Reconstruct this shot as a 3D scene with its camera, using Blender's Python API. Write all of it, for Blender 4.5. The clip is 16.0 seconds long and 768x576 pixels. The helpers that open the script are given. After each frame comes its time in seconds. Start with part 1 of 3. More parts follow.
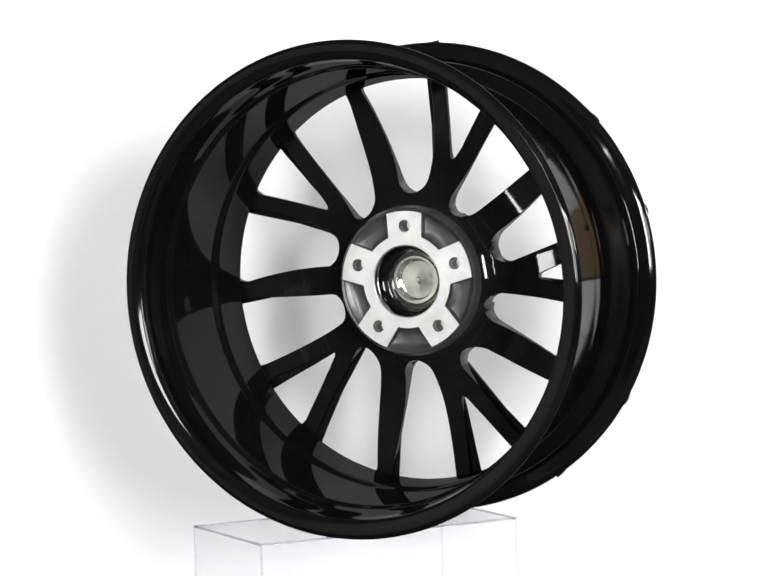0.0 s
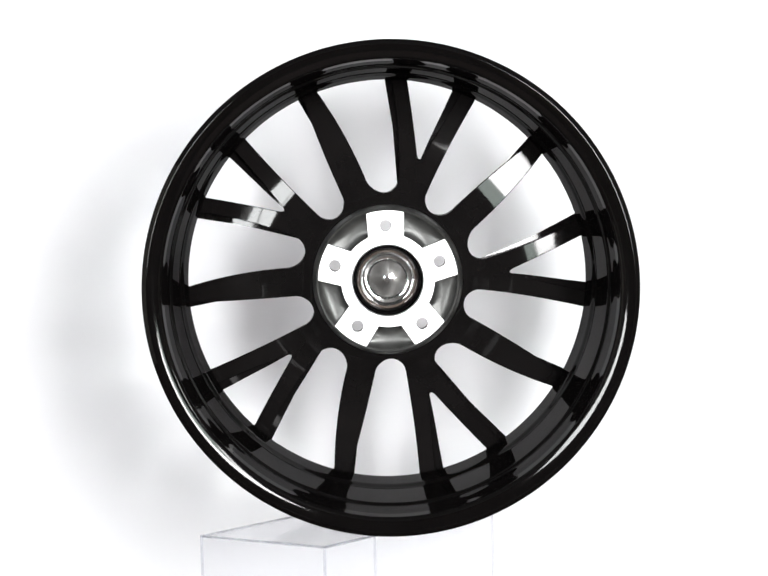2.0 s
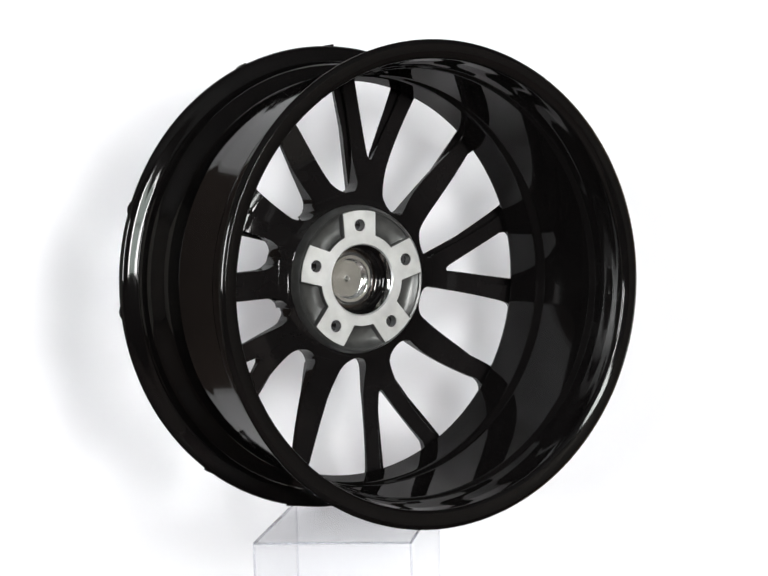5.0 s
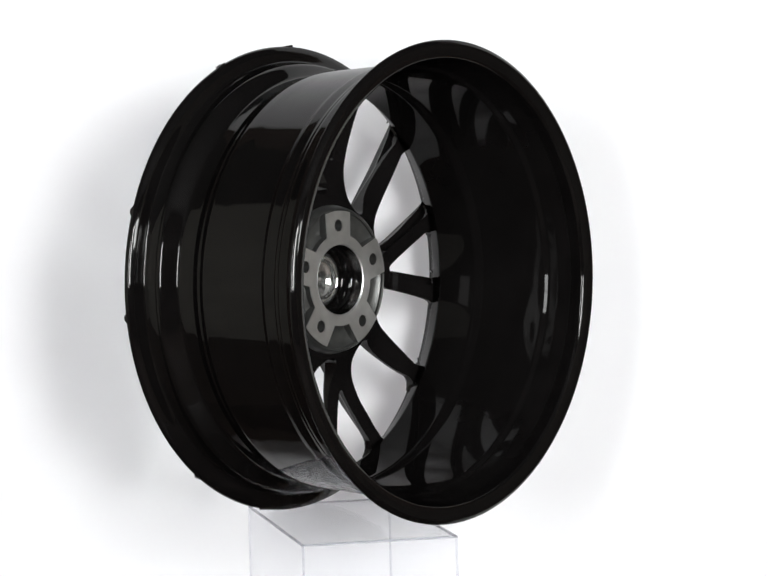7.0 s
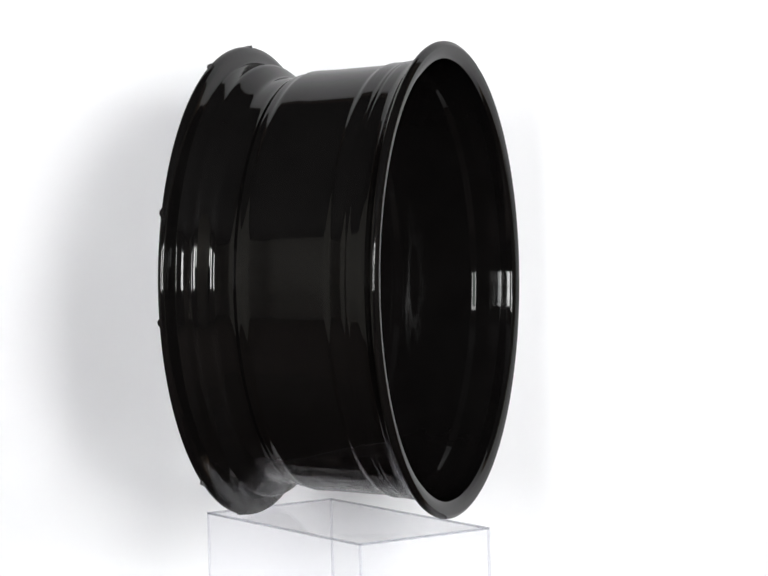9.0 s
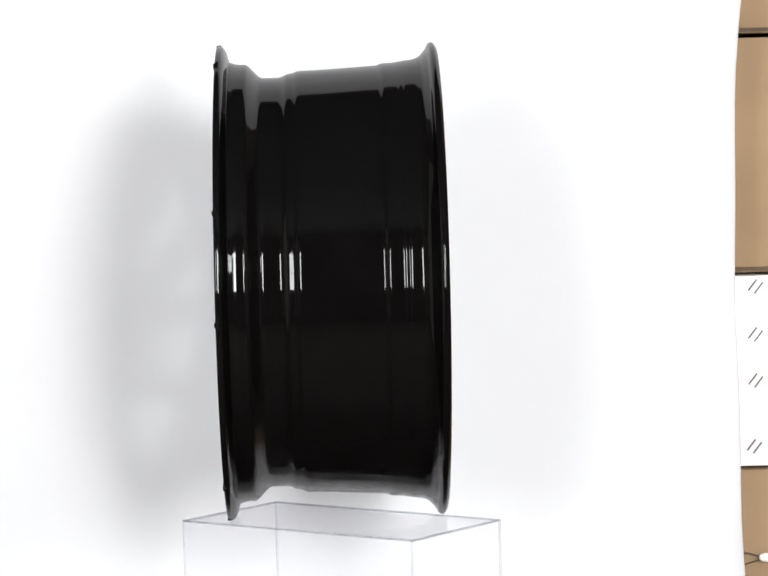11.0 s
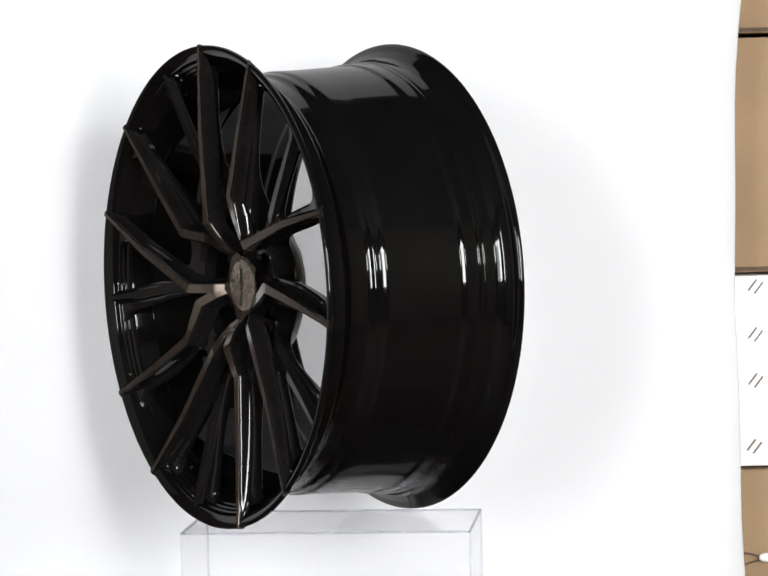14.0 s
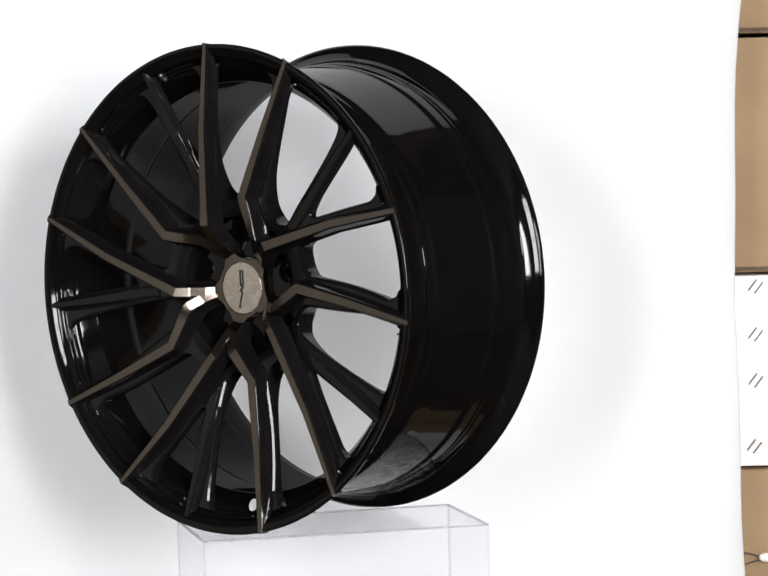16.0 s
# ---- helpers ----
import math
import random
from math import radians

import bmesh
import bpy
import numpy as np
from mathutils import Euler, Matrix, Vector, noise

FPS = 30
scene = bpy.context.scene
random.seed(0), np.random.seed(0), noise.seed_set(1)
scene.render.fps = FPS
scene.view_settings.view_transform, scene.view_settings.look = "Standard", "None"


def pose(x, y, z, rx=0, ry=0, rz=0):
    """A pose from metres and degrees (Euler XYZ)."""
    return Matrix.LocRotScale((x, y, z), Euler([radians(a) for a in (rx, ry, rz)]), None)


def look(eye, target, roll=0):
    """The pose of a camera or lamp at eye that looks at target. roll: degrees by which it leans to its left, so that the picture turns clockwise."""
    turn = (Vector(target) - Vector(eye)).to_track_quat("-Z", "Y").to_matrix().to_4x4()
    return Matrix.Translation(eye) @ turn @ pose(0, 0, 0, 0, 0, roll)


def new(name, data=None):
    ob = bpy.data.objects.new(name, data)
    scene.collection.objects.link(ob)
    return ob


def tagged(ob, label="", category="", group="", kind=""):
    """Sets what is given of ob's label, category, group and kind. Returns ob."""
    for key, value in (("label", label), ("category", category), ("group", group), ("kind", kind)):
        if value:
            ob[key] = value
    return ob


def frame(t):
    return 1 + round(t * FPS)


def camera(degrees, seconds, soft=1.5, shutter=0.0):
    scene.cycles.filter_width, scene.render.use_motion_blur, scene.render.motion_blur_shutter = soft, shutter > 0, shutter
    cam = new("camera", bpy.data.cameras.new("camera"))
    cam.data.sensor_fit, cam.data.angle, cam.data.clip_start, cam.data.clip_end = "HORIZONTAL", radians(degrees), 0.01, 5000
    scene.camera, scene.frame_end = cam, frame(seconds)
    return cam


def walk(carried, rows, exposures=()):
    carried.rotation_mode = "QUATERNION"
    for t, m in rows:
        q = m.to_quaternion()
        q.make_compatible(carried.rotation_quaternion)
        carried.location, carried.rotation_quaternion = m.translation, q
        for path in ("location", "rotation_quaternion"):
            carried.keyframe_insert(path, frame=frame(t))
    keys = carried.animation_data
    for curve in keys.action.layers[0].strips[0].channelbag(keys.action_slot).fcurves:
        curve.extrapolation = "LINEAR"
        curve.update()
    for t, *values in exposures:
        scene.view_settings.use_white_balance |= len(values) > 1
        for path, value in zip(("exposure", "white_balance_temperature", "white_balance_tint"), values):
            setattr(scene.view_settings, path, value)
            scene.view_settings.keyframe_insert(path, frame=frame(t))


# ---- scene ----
# The camera stands still, three metres from the turning wheel.
cam = camera(15.72, 16.0, soft=1.6)
EYE = Vector((0.0, -3.007, 0.4403))
YAW, PITCH, ROLL = radians(1.035), radians(3.557), -1.372
AHEAD = Vector((math.sin(YAW) * math.cos(PITCH), math.cos(YAW) * math.cos(PITCH), -math.sin(PITCH)))
CAM_POSE = look(EYE, EYE + AHEAD * 3.0, ROLL)
walk(cam, [(0.0, CAM_POSE), (16.0, CAM_POSE)], [(0.0, 0.20), (4.0, 0.18), (6.5, 0.02), (12.5, -0.02), (14.0, -0.07), (16.0, -0.07)])

# ---- light ----
world = bpy.data.worlds.new("world")
scene.world = world
world.use_nodes = True
world.node_tree.nodes["Background"].inputs[0].default_value = (0.75, 0.85, 1.0, 1)
world.node_tree.nodes["Background"].inputs[1].default_value = 0.1

# windows in the wall behind the camera: x0, x1, z0, z1
WIN_Y = -4.0
WINDOWS = ((0.80, 1.98, 0.15, 1.66), (-1.80, -1.00, 0.15, 1.66), (2.40, 3.40, 0.15, 1.66))
# panes that let daylight in: x0, x1, z0, z1, watts, colour; the lower far pane is greenish
PANES = ((0.80, 1.47, 0.15, 1.66, 180, (1.0, 1.0, 1.0)), (1.47, 1.98, 1.42, 1.66, 16, (1.0, 1.0, 1.0)), (1.47, 1.98, 0.15, 1.42, 24, (0.87, 1.0, 0.93)),
         (-1.80, -1.00, 0.15, 1.66, 140, (0.97, 1.0, 1.0)), (2.40, 3.40, 0.95, 1.66, 75, (0.95, 1.0, 0.98)))
for wx0, wx1, wz0, wz1, watts, tint in PANES:
    sky_lamp = bpy.data.lights.new("window_light", "AREA")
    sky_lamp.shape, sky_lamp.size, sky_lamp.size_y = "RECTANGLE", wx1 - wx0, wz1 - wz0
    sky_lamp.energy, sky_lamp.color = watts, tint
    lamp_ob = new("window_light", sky_lamp)
    lamp_ob.matrix_world = look(((wx0 + wx1) / 2, WIN_Y - 0.02, (wz0 + wz1) / 2), ((wx0 + wx1) / 2, 0, (wz0 + wz1) / 2))

# unseen fill lamp, added behind the paper to lift the shadows on it
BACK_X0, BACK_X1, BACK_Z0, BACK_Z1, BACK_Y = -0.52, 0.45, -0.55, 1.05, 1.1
back_lamp = bpy.data.lights.new("rear_fill_light", "AREA")
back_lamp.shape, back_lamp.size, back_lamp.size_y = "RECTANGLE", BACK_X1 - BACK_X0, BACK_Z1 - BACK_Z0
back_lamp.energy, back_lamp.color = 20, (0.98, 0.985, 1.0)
back_ob = new("rear_fill_light", back_lamp)
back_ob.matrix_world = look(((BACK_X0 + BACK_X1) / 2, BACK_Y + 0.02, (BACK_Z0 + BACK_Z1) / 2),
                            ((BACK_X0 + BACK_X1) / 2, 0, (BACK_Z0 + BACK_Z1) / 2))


# ---- materials ----
def material(name, color, rough=0.5, metal=0.0, spread=0.1, scale=40.0, bump=0.0, bump_scale=300.0, coat=0.0,
             rough_spread=0.0, spec=0.5):
    """A principled surface with mottled colour, uneven gloss and fine relief."""
    m = bpy.data.materials.new(name)
    m.use_nodes = True
    nt = m.node_tree
    b = nt.nodes["Principled BSDF"]
    b.inputs["Metallic"].default_value = metal
    b.inputs["Coat Weight"].default_value = coat
    b.inputs["Specular IOR Level"].default_value = spec
    b.inputs["Coat Roughness"].default_value = 0.03
    co = nt.nodes.new("ShaderNodeTexCoord")
    n1 = nt.nodes.new("ShaderNodeTexNoise")
    n1.inputs["Scale"].default_value, n1.inputs["Detail"].default_value = scale, 6
    nt.links.new(co.outputs["Object"], n1.inputs["Vector"])
    ramp = nt.nodes.new("ShaderNodeValToRGB")
    ramp.color_ramp.elements[0].position, ramp.color_ramp.elements[1].position = 0.3, 0.7
    ramp.color_ramp.elements[0].color = (*[c * (1 - spread) for c in color], 1)
    ramp.color_ramp.elements[1].color = (*[min(1, c * (1 + spread)) for c in color], 1)
    nt.links.new(n1.outputs["Fac"], ramp.inputs["Fac"])
    nt.links.new(ramp.outputs["Color"], b.inputs["Base Color"])
    n2 = nt.nodes.new("ShaderNodeTexNoise")
    n2.inputs["Scale"].default_value, n2.inputs["Detail"].default_value = bump_scale, 4
    nt.links.new(co.outputs["Object"], n2.inputs["Vector"])
    rr = nt.nodes.new("ShaderNodeMapRange")
    rr.inputs["To Min"].default_value = max(0.0, rough - rough_spread)
    rr.inputs["To Max"].default_value = min(1.0, rough + rough_spread)
    nt.links.new(n1.outputs["Fac"], rr.inputs["Value"])
    nt.links.new(rr.outputs["Result"], b.inputs["Roughness"])
    if bump:
        bp = nt.nodes.new("ShaderNodeBump")
        bp.inputs["Strength"].default_value, bp.inputs["Distance"].default_value = bump, 0.001
        nt.links.new(n2.outputs["Fac"], bp.inputs["Height"])
        nt.links.new(bp.outputs["Normal"], b.inputs["Normal"])
    return m


def gloss_black(name, most, rough0, rough1, coat_share, ior=1.5, body=0.003):
    """Black lacquer: a near-black body under a thin tinted clear coat, with faint orange peel."""
    m = bpy.data.materials.new(name)
    m.use_nodes = True
    nt = m.node_tree
    nt.nodes.remove(nt.nodes["Principled BSDF"])
    co = nt.nodes.new("ShaderNodeTexCoord")
    n1 = nt.nodes.new("ShaderNodeTexNoise")
    n1.inputs["Scale"].default_value, n1.inputs["Detail"].default_value = 25, 5
    n2 = nt.nodes.new("ShaderNodeTexNoise")
    n2.inputs["Scale"].default_value, n2.inputs["Detail"].default_value = 70, 3
    for n in (n1, n2):
        nt.links.new(co.outputs["Object"], n.inputs["Vector"])
    rough = nt.nodes.new("ShaderNodeMapRange")
    rough.inputs["To Min"].default_value, rough.inputs["To Max"].default_value = rough0, rough1
    nt.links.new(n1.outputs["Fac"], rough.inputs["Value"])
    bp = nt.nodes.new("ShaderNodeBump")
    bp.inputs["Strength"].default_value, bp.inputs["Distance"].default_value = 0.008, 0.001
    nt.links.new(n2.outputs["Fac"], bp.inputs["Height"])
    ramp = nt.nodes.new("ShaderNodeValToRGB")
    ramp.color_ramp.elements[0].color, ramp.color_ramp.elements[1].color = (body * .6, body * .54, body * .54, 1), (body * 1.35, body * 1.2, body * 1.2, 1)
    nt.links.new(n1.outputs["Fac"], ramp.inputs["Fac"])
    base = nt.nodes.new("ShaderNodeBsdfDiffuse")
    coat = nt.nodes.new("ShaderNodeBsdfGlossy")
    coat.inputs["Color"].default_value = (coat_share, coat_share * .99, coat_share * .99, 1)
    fr = nt.nodes.new("ShaderNodeFresnel")
    fr.inputs["IOR"].default_value = ior
    mix = nt.nodes.new("ShaderNodeMixShader")
    nt.links.new(ramp.outputs["Color"], base.inputs["Color"])
    nt.links.new(rough.outputs["Result"], coat.inputs["Roughness"])
    for n in (base, coat, fr):
        nt.links.new(bp.outputs["Normal"], n.inputs["Normal"])
    cap_gloss = nt.nodes.new("ShaderNodeMath")
    cap_gloss.operation, cap_gloss.inputs[1].default_value = "MINIMUM", most
    nt.links.new(fr.outputs[0], cap_gloss.inputs[0])
    nt.links.new(cap_gloss.outputs[0], mix.inputs[0])
    nt.links.new(base.outputs[0], mix.inputs[1])
    nt.links.new(coat.outputs[0], mix.inputs[2])
    nt.links.new(mix.outputs[0], nt.nodes["Material Output"].inputs["Surface"])
    return m


GLOSS = gloss_black("gloss_black_paint", 0.85, 0.03, 0.09, 0.47)
GLOSS_INNER = gloss_black("duller_inner_black_paint", 0.16, 0.025, 0.06, 0.40, 1.3, 0.004)
GLOSS_SPOKE = gloss_black("gloss_black_spoke_paint", 0.35, 0.03, 0.08, 0.45, 1.5, 0.007)
TINTED = material("tinted_machined_face", (0.112, 0.090, 0.077), 0.24, 1.0, 0.08, 60, 0.05, 700, 0.6, 0.05)
MACHINED = material("machined_aluminium", (0.86, 0.86, 0.86), 0.40, 0.97, 0.06, 80, 0.08, 900, 0, 0.06)
CAST = material("satin_cast_pocket", (0.075, 0.075, 0.073), 0.36, 0.6, 0.2, 70, 0.15, 500, 0, 0.08)
CHROME = material("satin_chrome", (0.82, 0.82, 0.81), 0.13, 0.97, 0.06, 40, 0.6, 55, 0, 0.10)
PRINT = material("grey_carton_print", (0.17, 0.145, 0.14), 0.7, 0, 0.25, 300)
CAPMETAL = material("brushed_cap", (0.56, 0.49, 0.44), 0.27, 0.95, 0.08, 90, 0.05, 500, 0.4, 0.05)
INK = material("dark_ink", (0.012, 0.011, 0.010), 0.6, 0, 0.2, 100, spec=0.2)
PAPER = material("white_paper", (0.857, 0.857, 0.870), 0.8, 0, 0.012, 3, 0.05, 60)
CARD = material("brown_cardboard", (0.268, 0.174, 0.095), 0.8, 0, 0.12, 9, 0.25, 160)
GAPSHADE = material("carton_gap_shade", (0.09, 0.058, 0.034), 0.85, 0, 0.2, 60)
WHITEBOX = material("white_carton_board", (0.82, 0.80, 0.77), 0.7, 0, 0.03, 12, 0.1, 160)
TAPE = material("clear_brown_tape", (0.50, 0.37, 0.22), 0.3, 0, 0.06, 30)
CABLE = material("dark_brown_cable_rubber", (0.045, 0.032, 0.024), 0.5, 0, 0.1, 60)
PLUG = material("white_plastic", (0.8, 0.8, 0.78), 0.35, 0, 0.03, 40)
LAMINATE = material("dark_table_laminate", (0.05, 0.035, 0.028), 0.5, 0, 0.2, 12, 0.1, 90)
WALLPALE = material("pale_wall_paint", (0.74, 0.72, 0.65), 0.85, 0, 0.12, 2.5, 0.2, 60)
WALLTAN = material("tan_wall_paint", (0.16, 0.145, 0.125), 0.85, 0, 0.12, 2.5, 0.2, 60)
WALLGREY = material("dim_brown_wall_paint", (0.085, 0.062, 0.052), 0.85, 0, 0.12, 2.5, 0.2, 60)
CONCRETE = material("brown_screed_floor", (0.085, 0.058, 0.047), 0.7, 0, 0.2, 4, 0.3, 60)
CEIL = material("ceiling_paint", (0.10, 0.10, 0.10), 0.9, 0, 0.06, 3)
FRAMEPAINT = material("white_frame_paint", (0.7, 0.7, 0.7), 0.4, 0, 0.04, 20)


def clear_plastic(name, tint, body):
    """Clear sheet: see-through, with a Fresnel gloss; body adds a milky share."""
    m = bpy.data.materials.new(name)
    m.use_nodes = True
    nt = m.node_tree
    out = nt.nodes["Material Output"]
    clear = nt.nodes.new("ShaderNodeBsdfTransparent")
    clear.inputs["Color"].default_value = (*tint, 1)
    milk = nt.nodes.new("ShaderNodeBsdfDiffuse")
    milk.inputs["Color"].default_value = (0.55, 0.56, 0.57, 1)
    m1 = nt.nodes.new("ShaderNodeMixShader")
    m1.inputs[0].default_value = body
    gloss = nt.nodes.new("ShaderNodeBsdfGlossy")
    gloss.inputs["Roughness"].default_value = 0.02
    lw = nt.nodes.new("ShaderNodeLayerWeight")
    lw.inputs["Blend"].default_value = 0.5
    fr = nt.nodes.new("ShaderNodeMath")
    fr.operation, fr.inputs[1].default_value = "POWER", 6.0
    fr2 = nt.nodes.new("ShaderNodeMath")
    fr2.operation, fr2.inputs[1].default_value = "MULTIPLY", 0.35
    nt.links.new(lw.outputs["Facing"], fr.inputs[0])
    nt.links.new(fr.outputs[0], fr2.inputs[0])
    m2 = nt.nodes.new("ShaderNodeMixShader")
    nt.links.new(clear.outputs[0], m1.inputs[1])
    nt.links.new(milk.outputs[0], m1.inputs[2])
    nt.links.new(fr2.outputs[0], m2.inputs[0])
    nt.links.new(m1.outputs[0], m2.inputs[1])
    nt.links.new(gloss.outputs[0], m2.inputs[2])
    nt.links.new(m2.outputs[0], out.inputs["Surface"])
    return m


ACRYLIC = clear_plastic("clear_acrylic", (0.985, 0.985, 0.99), 0.0)
ACRYLIC_EDGE = clear_plastic("polished_acrylic_edge", (0.80, 0.80, 0.83), 0.18)
ACRYLIC_CORNER = clear_plastic("clear_acrylic_corner", (0.92, 0.92, 0.95), 0.08)


def translucent_paper():
    """White paper that lets some light of the added rear lamp through."""
    m = PAPER
    nt = m.node_tree
    b = nt.nodes["Principled BSDF"]
    tr = nt.nodes.new("ShaderNodeBsdfTranslucent")
    tr.inputs["Color"].default_value = (0.875, 0.87, 0.885, 1)
    mix = nt.nodes.new("ShaderNodeMixShader")
    mix.inputs[0].default_value = 0.35
    nt.links.new(b.outputs[0], mix.inputs[1])
    nt.links.new(tr.outputs[0], mix.inputs[2])
    nt.links.new(mix.outputs[0], nt.nodes["Material Output"].inputs["Surface"])


translucent_paper()


# ---- mesh helpers ----
def thing(name, label, category, group="", kind=""):
    return tagged(new(name), label, category, group, kind)


def mesh_of(name, bm, mat, sharp=35):
    bmesh.ops.recalc_face_normals(bm, faces=bm.faces)
    me = bpy.data.meshes.new(name)
    for f in bm.faces:
        f.smooth = True
    bm.to_mesh(me)
    bm.free()
    me.set_sharp_from_angle(angle=radians(sharp))
    me.materials.append(mat)
    return me


def part(name, bm, mat, parent=None, label="", sharp=35):
    ob = new(name, mesh_of(name, bm, mat, sharp))
    if parent:
        ob.parent = parent
    return tagged(ob, label)


def box_bm(x0, x1, y0, y1, z0, z1, bevel=0.0, bm=None):
    fresh = bmesh.new()
    bmesh.ops.create_cube(fresh, size=1, matrix=Matrix.LocRotScale(
        ((x0 + x1) / 2, (y0 + y1) / 2, (z0 + z1) / 2), None, (x1 - x0, y1 - y0, z1 - z0)))
    if bevel:
        bmesh.ops.bevel(fresh, geom=fresh.edges[:], offset=bevel, segments=2, affect="EDGES", profile=0.5)
    if bm is None:
        return fresh
    me = bpy.data.meshes.new("tmp")
    fresh.to_mesh(me)
    fresh.free()
    bm.from_mesh(me)
    bpy.data.meshes.remove(me)
    return bm


def lathe_bm(profile, segs=160, closed=True):
    """Turn (radius, y) points about the y axis."""
    bm = bmesh.new()
    rings = []
    for i in range(segs):
        a = 2 * math.pi * i / segs
        rings.append([bm.verts.new((r * math.cos(a), y, r * math.sin(a))) for r, y in profile])
    n = len(profile)
    for i in range(segs):
        p, q = rings[i], rings[(i + 1) % segs]
        for j in range(n if closed else n - 1):
            k = (j + 1) % n
            bm.faces.new((p[j], q[j], q[k], p[k]))
    return bm


def disc_bm(profile, segs=64):
    """A turned solid whose profile starts and ends on the axis."""
    bm = bmesh.new()
    first, last = bm.verts.new((0, profile[0][1], 0)), bm.verts.new((0, profile[-1][1], 0))
    inner = profile[1:-1]
    rings = []
    for i in range(segs):
        a = 2 * math.pi * i / segs
        rings.append([bm.verts.new((r * math.cos(a), y, r * math.sin(a))) for r, y in inner])
    for i in range(segs):
        p, q = rings[i], rings[(i + 1) % segs]
        bm.faces.new((first, q[0], p[0]))
        for j in range(len(inner) - 1):
            bm.faces.new((p[j], q[j], q[j + 1], p[j + 1]))
        bm.faces.new((last, p[-1], q[-1]))
    return bm


def plate_bm(loops, y0, y1):
    """A plate between y0 and y1 whose outline and holes are loops of (x, z)."""
    bm = bmesh.new()
    edges = []
    for loop in loops:
        vs = [bm.verts.new((x, y0, z)) for x, z in loop]
        edges += [bm.edges.new((vs[i], vs[(i + 1) % len(vs)])) for i in range(len(vs))]
    bmesh.ops.triangle_fill(bm, use_beauty=True, use_dissolve=False, edges=edges)
    got = bmesh.ops.extrude_face_region(bm, geom=bm.faces[:])
    for v in got["geom"]:
        if isinstance(v, bmesh.types.BMVert):
            v.co.y = y1
    return bm


def circle(r, cx=0.0, cz=0.0, n=40):
    return [(cx + r * math.cos(2 * math.pi * i / n), cz + r * math.sin(2 * math.pi * i / n)) for i in range(n)]


def polar(r, deg):
    return r * math.cos(radians(deg)), r * math.sin(radians(deg))


def ramp_of(points):
    xs, ys = [p[0] for p in points], [p[1] for p in points]
    return lambda x: float(np.interp(x, xs, ys))


# ---- the room, closed round the set ----
def slab(name, x0, x1, y0, y1, z0, z1, mat):
    return tagged(part(name, box_bm(x0, x1, y0, y1, z0, z1), mat), kind="structure")


FLOOR_Z, CEIL_Z, W, E_, S, N = -1.05, 2.3, -3.6, 3.6, -4.0, 1.1
slab("floor", W - .15, E_ + .15, S - .15, N + .15, FLOOR_Z - .1, FLOOR_Z, CONCRETE)
slab("ceiling", W - .15, E_ + .15, S - .15, N + .15, CEIL_Z, CEIL_Z + .1, CEIL)
slab("wall_west", W - .15, W, S, N, FLOOR_Z, CEIL_Z, WALLPALE)
slab("wall_east", E_, E_ + .15, S, N, FLOOR_Z, CEIL_Z, WALLTAN)
# the opening in this wall is only made for the added rear lamp
north = tagged(new("wall_north"), kind="structure")
for x0, x1, z0, z1 in ((W - .15, BACK_X0, FLOOR_Z, CEIL_Z), (BACK_X1, E_ + .15, FLOOR_Z, CEIL_Z),
                       (BACK_X0, BACK_X1, FLOOR_Z, BACK_Z0), (BACK_X0, BACK_X1, BACK_Z1, CEIL_Z)):
    part("wall_panel", box_bm(x0, x1, N, N + .15, z0, z1), WALLGREY, north)
south = tagged(new("wall_south"), kind="structure")
SILL, HEAD = WINDOWS[0][2], WINDOWS[0][3]
PALE_X = -1.95
part("pale_wall_panel", box_bm(W - .15, PALE_X, S - .15, S, FLOOR_Z, CEIL_Z), WALLPALE, south)
for x0, x1, z0, z1 in ((PALE_X, WINDOWS[1][0], SILL, HEAD), (WINDOWS[1][1], WINDOWS[0][0], SILL, HEAD), (WINDOWS[0][1], WINDOWS[2][0], SILL, HEAD), (WINDOWS[2][1], E_ + .15, SILL, HEAD),
                       (PALE_X, E_ + .15, FLOOR_Z, SILL), (PALE_X, E_ + .15, HEAD, CEIL_Z)):
    part("wall_panel", box_bm(x0, x1, S - .15, S, z0, z1), WALLGREY, south)
for n, (a0, a1, b0, b1) in enumerate(WINDOWS):
    win = tagged(new("window_%d" % (n + 1)), kind="structure")
    for x0, x1, z0, z1 in ((a0, a0 + .05, b0, b1), (a1 - .05, a1, b0, b1), (a0 + .05, a1 - .05, 1.41, 1.43), (max(a0 + .05, a1 - .48), a1 - .05, .79, .82),
                           (a0 + .05, a1 - .05, b0, b0 + .05), (a0 + .05, a1 - .05, b1 - .05, b1)):
        part("window_frame", box_bm(x0, x1, S + .003, S + .04, z0, z1, .004), FRAMEPAINT, win)


